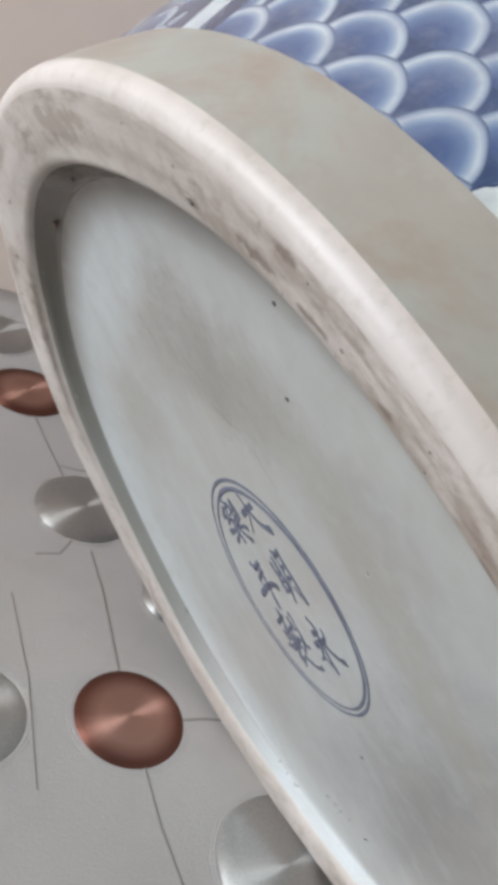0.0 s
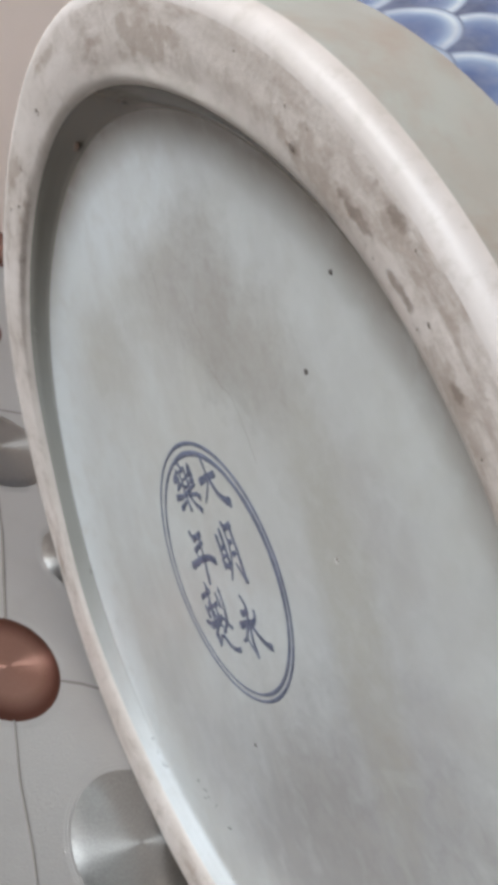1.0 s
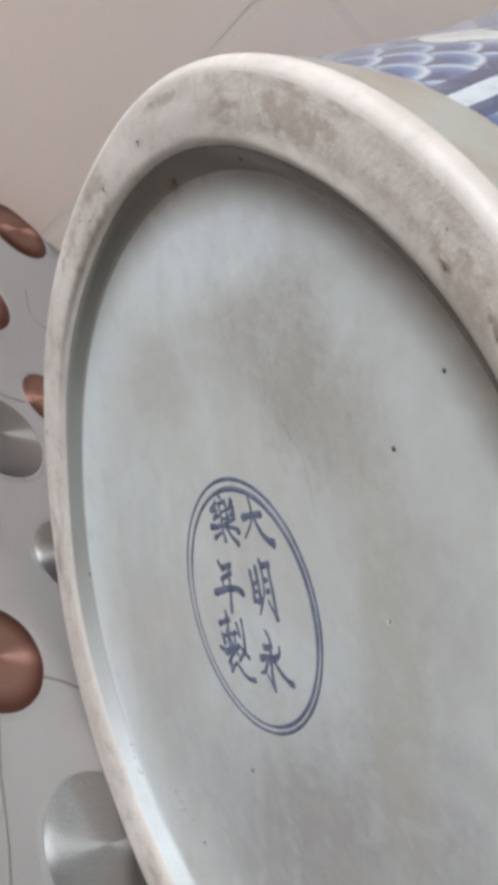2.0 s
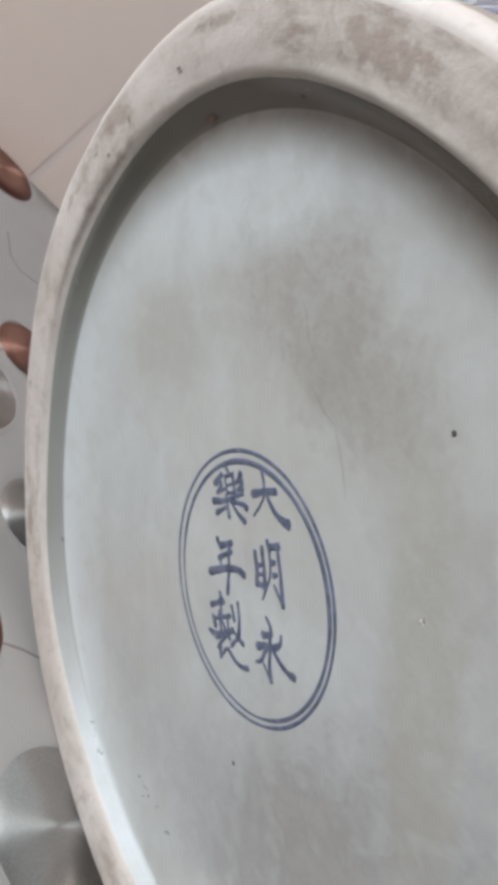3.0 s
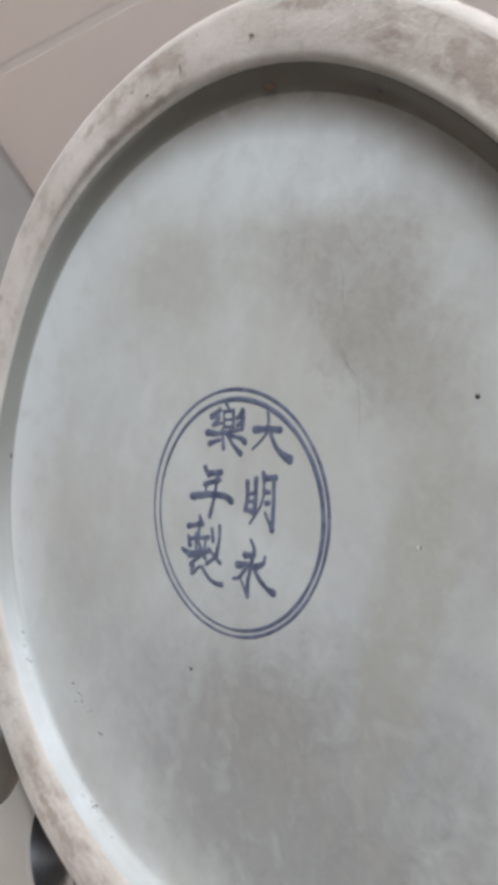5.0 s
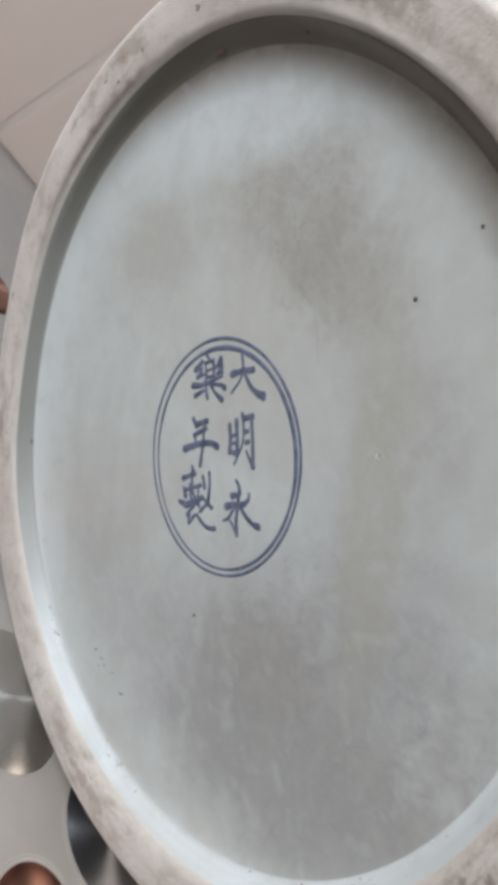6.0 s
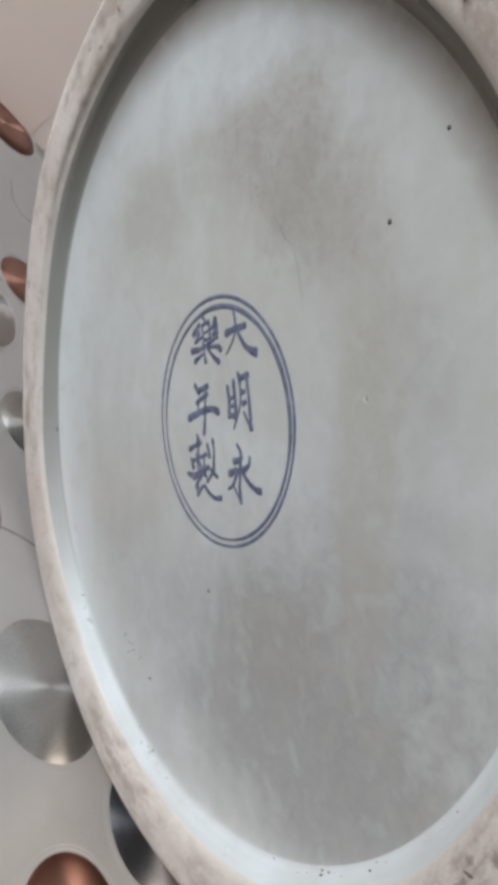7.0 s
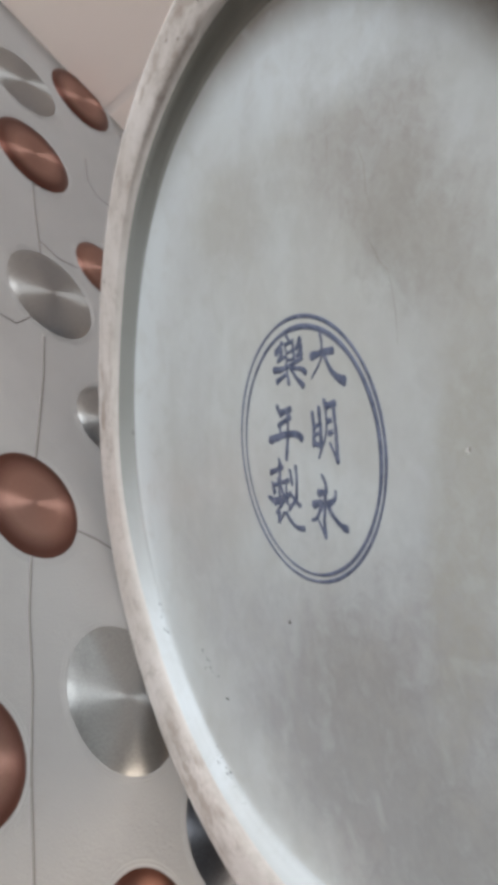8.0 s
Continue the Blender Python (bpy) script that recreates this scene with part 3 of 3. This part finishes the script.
TURNED_NORMALS = [v.normal.copy() for v in whole.verts]
whole.free()


def turned_part(name, first, last, mat_, label):
    """The stretch of the turned foot between two of its profile points, shaded as one with its neighbours."""
    i0, i1 = first * 6, last * 6
    ob = part(name, lathe(turned[i0:i1 + 1], 192, wob_base), mat_, vase, label)
    start = 0 if i0 == 0 else 1 + (i0 - 1) * 192
    ob.data.normals_split_custom_set_from_vertices(TURNED_NORMALS[start:start + len(ob.data.vertices)])
    return ob


turned_part("base_panel", 0, 5, M_BASE, "pale grey-green glazed recessed base with brownish stains and painted light and shade")
turned_part("recess_wall", 5, 8, M_RECESS, "brown-stained glazed wall of the recess with painted shade on its upper side")
turned_part("foot_ring", 8, 13, M_FOOT, "unglazed pinkish foot ring with dark scuffs")
turned_part("foot_edge", 13, 16, M_EDGE, "worn pale rounded edge of the foot")
turned_part("foot_band", 16, 21, M_FOOTOUT, "plain grey-green glazed band above the foot")
BODY = [(0.1104, 0.0085), (0.1160, 0.030), (0.1210, 0.050), (0.131, 0.080), (0.146, 0.120), (0.162, 0.170), (0.175, 0.230), (0.178, 0.280), (0.168, 0.330), (0.145, 0.375), (0.118, 0.410), (0.103, 0.435), (0.103, 0.455), (0.117, 0.478)]
INNER = [(0.112, 0.479), (0.097, 0.455), (0.097, 0.435), (0.112, 0.408), (0.139, 0.372), (0.161, 0.328), (0.171, 0.280), (0.168, 0.230), (0.155, 0.170), (0.139, 0.120), (0.124, 0.080), (0.110, 0.040), (0.09, 0.012), (0.0, 0.010)]
part("body", lathe(smooth_profile(BODY + INNER, 8), 192, wob), M_BLUE, vase, "cobalt blue painted body with scales and white reserves")
# mark
def base_z(r, a=-1.0):
    """Height of the turned surface at a radius, out to the flat of the foot."""
    k = 13 * 6
    return float(np.interp(r, [q[0] for q in turned[:k]], [q[1] for q in turned[:k]])) + dish(a, r)


INK_LIFT = 0.00008


def flat_ring(cx, cy, r0, r1, waver, bow):
    """A brushed line round (cx, cy), thicker where the brush pressed."""
    bm = bmesh.new()
    n = 160
    vs = []
    for i in range(n):
        a = 2 * math.pi * i / n
        k = 1 + waver * math.sin(a + 0.61) + 0.10 * math.sin(5 * a) + 0.07 * math.sin(11 * a + 1.0)
        rm, hw = (r0 + r1) / 2 + bow * math.sin(2 * a + 0.5), (r1 - r0) / 2 * k
        ring = []
        for r, up in ((rm - hw, 0.0), (rm - hw * 0.8, INK_LIFT), (rm + hw * 0.8, INK_LIFT), (rm + hw, 0.0)):
            x, y = cx + r * math.cos(a), cy + r * math.sin(a)
            ring.append(bm.verts.new((x, -y, base_z(math.hypot(x, y)) - 0.00001 - up)))
        vs.append(ring)
    for i in range(n):
        p_, q_ = vs[i], vs[(i + 1) % n]
        for k in range(3):
            bm.faces.new((p_[k], p_[k + 1], q_[k + 1], q_[k]))
    return bm


part("mark_circle", flat_ring(0.00072, 0.00102, 0.02762, 0.02846, 0.12, 0.00005), M_INK, vase, "outer line of the blue double circle")
part("mark_circle", flat_ring(0.00112, 0.00070, 0.02572, 0.02668, 0.36, 0.00006), M_INK, vase, "inner line of the blue double circle")


def brush(ch, cx, cy, size, strokes):
    """A brush-written character: each stroke runs through points on a grid of 100 units, from its first width to its last."""
    bm = bmesh.new()
    for si, st in enumerate(strokes):
        pts, w0, w1 = [Vector((*q, 0)) for q in st[:-2]], st[-2], st[-1]
        path = []
        P = [pts[0] * 2 - pts[1], *pts, pts[-1] * 2 - pts[-2]]
        for i in range(1, len(P) - 2):
            for k in range(7):
                u = k / 7
                a, b_, c, d = P[i - 1:i + 3]
                path.append(0.5 * (2 * b_ + (c - a) * u + (2 * a - 5 * b_ + 4 * c - d) * u * u + (3 * b_ - a - 3 * c + d) * u ** 3))
        path.append(pts[-1])
        n = len(path) - 1
        d0, d1 = (path[1] - path[0]).normalized(), (path[-1] - path[-2]).normalized()
        # blunt rounded ends
        path = [path[0] - d0 * w0 * 0.36, path[0] - d0 * w0 * 0.2, *path, path[-1] + d1 * w1 * 0.2, path[-1] + d1 * w1 * 0.36]
        prev = None
        for i, q in enumerate(path):
            f = min(1.0, max(0.0, (i - 2) / n))
            press = (w0 + (w1 - w0) * f) * (1.0 - 0.16 * math.sin(math.pi * f))
            press *= {0: 0.34, 1: 0.78, len(path) - 2: 0.78, len(path) - 1: 0.34}.get(i, 1.0)
            dr = (path[min(i + 1, len(path) - 1)] - path[max(i - 1, 0)]).normalized()
            side = Vector((-dr.y, dr.x, 0))
            edge = [0.5 + 0.13 * noise.noise(Vector((q.x * 0.14 + cx * 3000, q.y * 0.14, si * 3.1 + k * 7.7))) for k in (0, 1)]
            cur = []
            for off, up in ((-edge[0], 0.0), (-edge[0] * 0.7, INK_LIFT), (edge[1] * 0.7, INK_LIFT), (edge[1], 0.0)):
                v = q + side * press * off
                x, y = cx + v.x * size / 100, cy + v.y * size / 100
                cur.append(bm.verts.new((x, -y, base_z(math.hypot(x, y)) - 0.00001 - up - si * 0.000002)))
            if prev:
                for k in range(3):
                    bm.faces.new((prev[k], cur[k], cur[k + 1], prev[k + 1]))
            prev = cur
    bmesh.ops.recalc_face_normals(bm, faces=bm.faces[:])
    return part("character", bm, M_INK, vase, "brush-written character " + ch + " in cobalt blue")


brush("樂", -0.00576, 0.01954, 0.01294,
      [((-12, 40), (-2, 30), 10, 8), ((-24, 26), (-45, 8), 11, 13), ((-44, 6), (-25, 15), 8, 8), ((-24, 10), (-38, -6), 8, 8),
         ((-38, -6), (-16, 3), 8, 8), ((-15, 25), (-8, -3), 7, 7), ((-15, 24), (7, 30), 8, 8), ((8, 33), (14, 2), 8, 10),
         ((-10, 10), (11, 16), 6, 6), ((-7, -2), (14, 3), 7, 7), ((32, 36), (19, 19), 13, 8), ((19, 19), (37, 28), 8, 8),
         ((38, 23), (23, 8), 8, 8), ((23, 8), (40, 14), 7, 8), ((-50, -22), (-19, -17), (15, -4), (39, 6), 13, 8), ((-11, -7), (-1, -40), 8, 11),
         ((-39, -40), (-12, -26), 13, 7), ((3, -14), (35, -12), (50, -16), 8, 13), ((3, -12), (24, -29), (44, -39), 8, 13)])
brush("大", 0.00880, 0.02101, 0.01191,
      [((-50, -2), (-20, 7), (15, 13), 17, 14), ((-24, 38), (-18, 18), (-22, -7), (-47, -38), 9, 6), ((-14, 8), (8, -18), (30, -30), (50, -34), 9, 20)])
brush("年", -0.00701, 0.00333, 0.01341,
      [((-29, 40), (-21, 31), 11, 12), ((-19, 30), (14, 42), 14, 12), ((-23, 10), (13, 28), 11, 11), ((-19, 10), (-16, -6), 8, 8),
         ((5, 36), (6, 1), (3, -42), 9, 11), ((-50, -20), (-5, -4), (30, 3), (50, -1), 15, 14)])
brush("明", 0.00832, 0.00627, 0.01212,
      [((-40, 24), (-34, -3), (-33, -30), 12, 13), ((-20, 35), (-13, -2), (-10, -31), 13, 13), ((-33, 1), (-17, 8), 10, 10), ((-32, -27), (-9, -29), 13, 13),
         ((-30, -12), (-16, -8), 9, 9), ((-5, 50), (3, 24), (3, -8), (-16, -50), 10, 6), ((2, 41), (28, 49), 15, 13), ((23, 45), (33, 1), (40, -46), 10, 13),
         ((16, -19), (38, -44), 7, 9), ((9, 17), (18, 20), 12, 10), ((14, -3), (23, 1), 12, 10)])
brush("製", -0.00640, -0.01007, 0.01546,
      [((-23, 46), (-14, 34), 6, 11), ((-44, 22), (-12, 36), 11, 8), ((-21, 38), (-18, 15), 8, 8), ((-40, 7), (-33, -6), 8, 11),
         ((-36, 4), (5, 20), 8, 8), ((-24, 17), (-19, -7), 7, 7), ((-2, 17), (0, 0), 7, 7), ((8, 35), (15, 17), 7, 9),
         ((23, 44), (27, 25), (27, -6), 7, 9), ((9, 3), (29, -7), (38, -10), 6, 9), ((-50, -17), (-30, -19), 7, 15), ((-30, -19), (1, -6), (12, 2), 13, 8),
         ((-11, -1), (-3, -12), 8, 8), ((-8, -14), (-26, -35), 8, 7), ((-20, -32), (-18, -46), 11, 9), ((-18, -46), (-4, -30), 7, 6),
         ((1, -29), (19, -40), (35, -43), (50, -40), 8, 9), ((24, -7), (9, -21), 7, 8), ((-16, 6), (5, -14), 7, 8)])
brush("永", 0.01076, -0.00955, 0.01283,
      [((-25, 49), (-14, 38), (-12, 25), 7, 13), ((-32, 19), (-13, 24), 16, 11), ((-14, 24), (-14, 0), (-14, -25), (-9, -49), 11, 11), ((-10, -47), (-31, -27), 10, 6),
         ((-46, -4), (-23, 5), 17, 11), ((-21, 5), (-36, -23), (-50, -31), 11, 7), ((15, 32), (13, 19), (-3, 6), 7, 14), ((-8, 5), (15, -12), (34, -20), (50, -21), 10, 14)])


# pits and specks in the glaze
def speck(x, y, z, r, name="pit", mat_=M_PIT, label="", flat=0.35):
    bm = bmesh.new()
    bmesh.ops.create_icosphere(bm, subdivisions=2, radius=r)
    for v in bm.verts:
        n = noise.noise(v.co * (1.3 / r) + Vector((x * 400, y * 400, 0)))
        v.co *= 1 + 0.35 * n
        v.co.z *= flat
    ob = part(name, bm, mat_, vase, label)
    ob.location = (x, -y, z)
    return ob


for x, y, r in ((0.0549, 0.0388, 0.00050), (0.0680, 0.0508, 0.00042), (-0.0037, -0.0394, 0.00046), (0.0884, -0.0034, 0.0004), (-0.047, -0.0634, 0.0004), (-0.0445, -0.0675, 0.0003)):
    speck(x, y, base_z(math.hypot(x, y), math.atan2(-y, x)), r)
speck(0.0233, 0.0907, base_z(0.0936), 0.0008)
speck(-0.0917, -0.0091, base_z(0.0921, radians(174)) - 0.0002, 0.0006)
M_NICK, t, b = material("nick_brown", 0.7)
b.inputs["Base Color"].default_value = (0.13, 0.10, 0.08, 1)
M_CHIP, t, b = material("glaze_chip", 0.5)
b.inputs["Base Color"].default_value = (0.47, 0.46, 0.435, 1)
speck(0.0497, 0.0092, base_z(0.05), 0.0006, "chip", M_CHIP, "pale chip in the glaze", 0.12)
speck(0.0500, 0.0095, base_z(0.05) - 0.00005, 0.0002, "pit", M_NICK, "", 0.2).scale = (1, 2.2, 1)
M_RUST, t, b = material("iron_spot", 0.5)
b.inputs["Base Color"].default_value = (0.105, 0.052, 0.028, 1)
speck(-0.0064, 0.0930, base_z(0.0932), 0.0011, "iron_spot", M_RUST, "rust brown iron spot", 0.14).scale = (1.7, 0.8, 1)
# dark nicks along the foot
rng = random.Random(4)
for i in range(130):
    a = rng.uniform(0, 2 * math.pi)
    r = rng.uniform(0.0985, 0.1075)
    speck(r * math.cos(a), r * math.sin(a), base_z(r), rng.uniform(0.00006, 0.00017), "nick", M_NICK, "", 0.2).scale = (1, rng.uniform(1, 2.6), 1)

# longer chips in the foot
for deg, r, ln_, turn in ((107.6, 0.1017, 3.4, 85), (114.5, 0.1007, 1.8, 10), (117.1, 0.1040, 1.3, 30), (123.7, 0.1035, 1.5, 60), (124.4, 0.1070, 2.2, 15), (126.3, 0.1031, 1.2, 0),
                          (133.3, 0.1062, 2.0, 5), (135.3, 0.1007, 1.5, 40), (144.8, 0.1054, 1.2, 60), (159.4, 0.1055, 2.6, 10), (94.8, 0.1021, 2.6, 8), (76.2, 0.0985, 1.4, 20), (40.0, 0.1003, 2.2, 20), (-33.5, 0.1010, 3.0, 60)):
    q = radians(deg)
    ob = speck(r * math.cos(q), r * math.sin(q), base_z(r), 0.0003, "nick", M_NICK, "dark elongated chip", 0.2)
    ob.scale = (1, ln_, 1)
    ob.rotation_euler = (0, 0, -q + radians(turn))

# hairlines in the glaze
M_HAIR, t, b = material("hairline", 0.5)
b.inputs["Base Color"].default_value = (0.25, 0.225, 0.195, 1)


def hairline(points, w):
    bm = bmesh.new()
    prev = None
    for i, (x, y) in enumerate(points):
        x0, y0 = points[max(i - 1, 0)]
        x1, y1 = points[min(i + 1, len(points) - 1)]
        d = Vector((x1 - x0, y1 - y0, 0)).normalized()
        k = w * math.sin(math.pi * (i + 0.4) / len(points))
        s_ = Vector((-d.y, d.x, 0)) * k / 2
        c = Vector((x, y, -0.0))
        cur = [bm.verts.new(c - s_), bm.verts.new(c + Vector((0, 0, -0.00003))), bm.verts.new(c + s_)]
        if prev:
            bm.faces.new((prev[0], cur[0], cur[1], prev[1]))
            bm.faces.new((prev[1], cur[1], cur[2], prev[2]))
        prev = cur
    ob = part("hairline", bm, M_HAIR, vase, "fine brown hairline in the glaze")
    ob.location.z = 0.0001
    return ob


hairline([(0.0215, -0.0440), (0.0240, -0.0415), (0.0258, -0.0392), (0.0285, -0.0374)], 0.00022)
hairline([(0.0285, -0.0374), (0.0300, -0.0335), (0.0312, -0.0290), (0.0318, -0.0250)], 0.00014)
hairline([(0.0180, -0.0600), (0.0205, -0.0560), (0.0212, -0.0515), (0.0235, -0.0480)], 0.00018)
hairline([(0.0068, -0.0800), (0.0076, -0.0740), (0.0072, -0.0680), (0.0086, -0.0612), (0.0084, -0.0570)], 0.00013)

# grit along the lower edge of the recess, in short runs
for a0, a1, r0, r1, n in ((104, 112, 0.0915, 0.0935, 12), (133, 142, 0.0918, 0.0938, 9), (114, 126, 0.0765, 0.0785, 9), (95, 104, 0.0922, 0.0940, 5), (55, 75, 0.0921, 0.0932, 22), (30, 52, 0.0921, 0.0932, 14)):
    for i in range(n):
        a, r = radians(rng.uniform(a0, a1)), rng.uniform(r0, r1)
        # pale grains in the last two runs paint the rough crease's glints
        ob = speck(r * math.cos(a), -r * math.sin(a), base_z(r, a), rng.uniform(0.00010, 0.00030), "grit", M_PIT if a0 > 80 or rng.random() < 0.35 else M_CHIP, "", 0.5)
        ob.scale = (1, rng.uniform(1.0, 2.4), 1)
        ob.rotation_euler = (0, 0, a + rng.uniform(-0.3, 0.3))
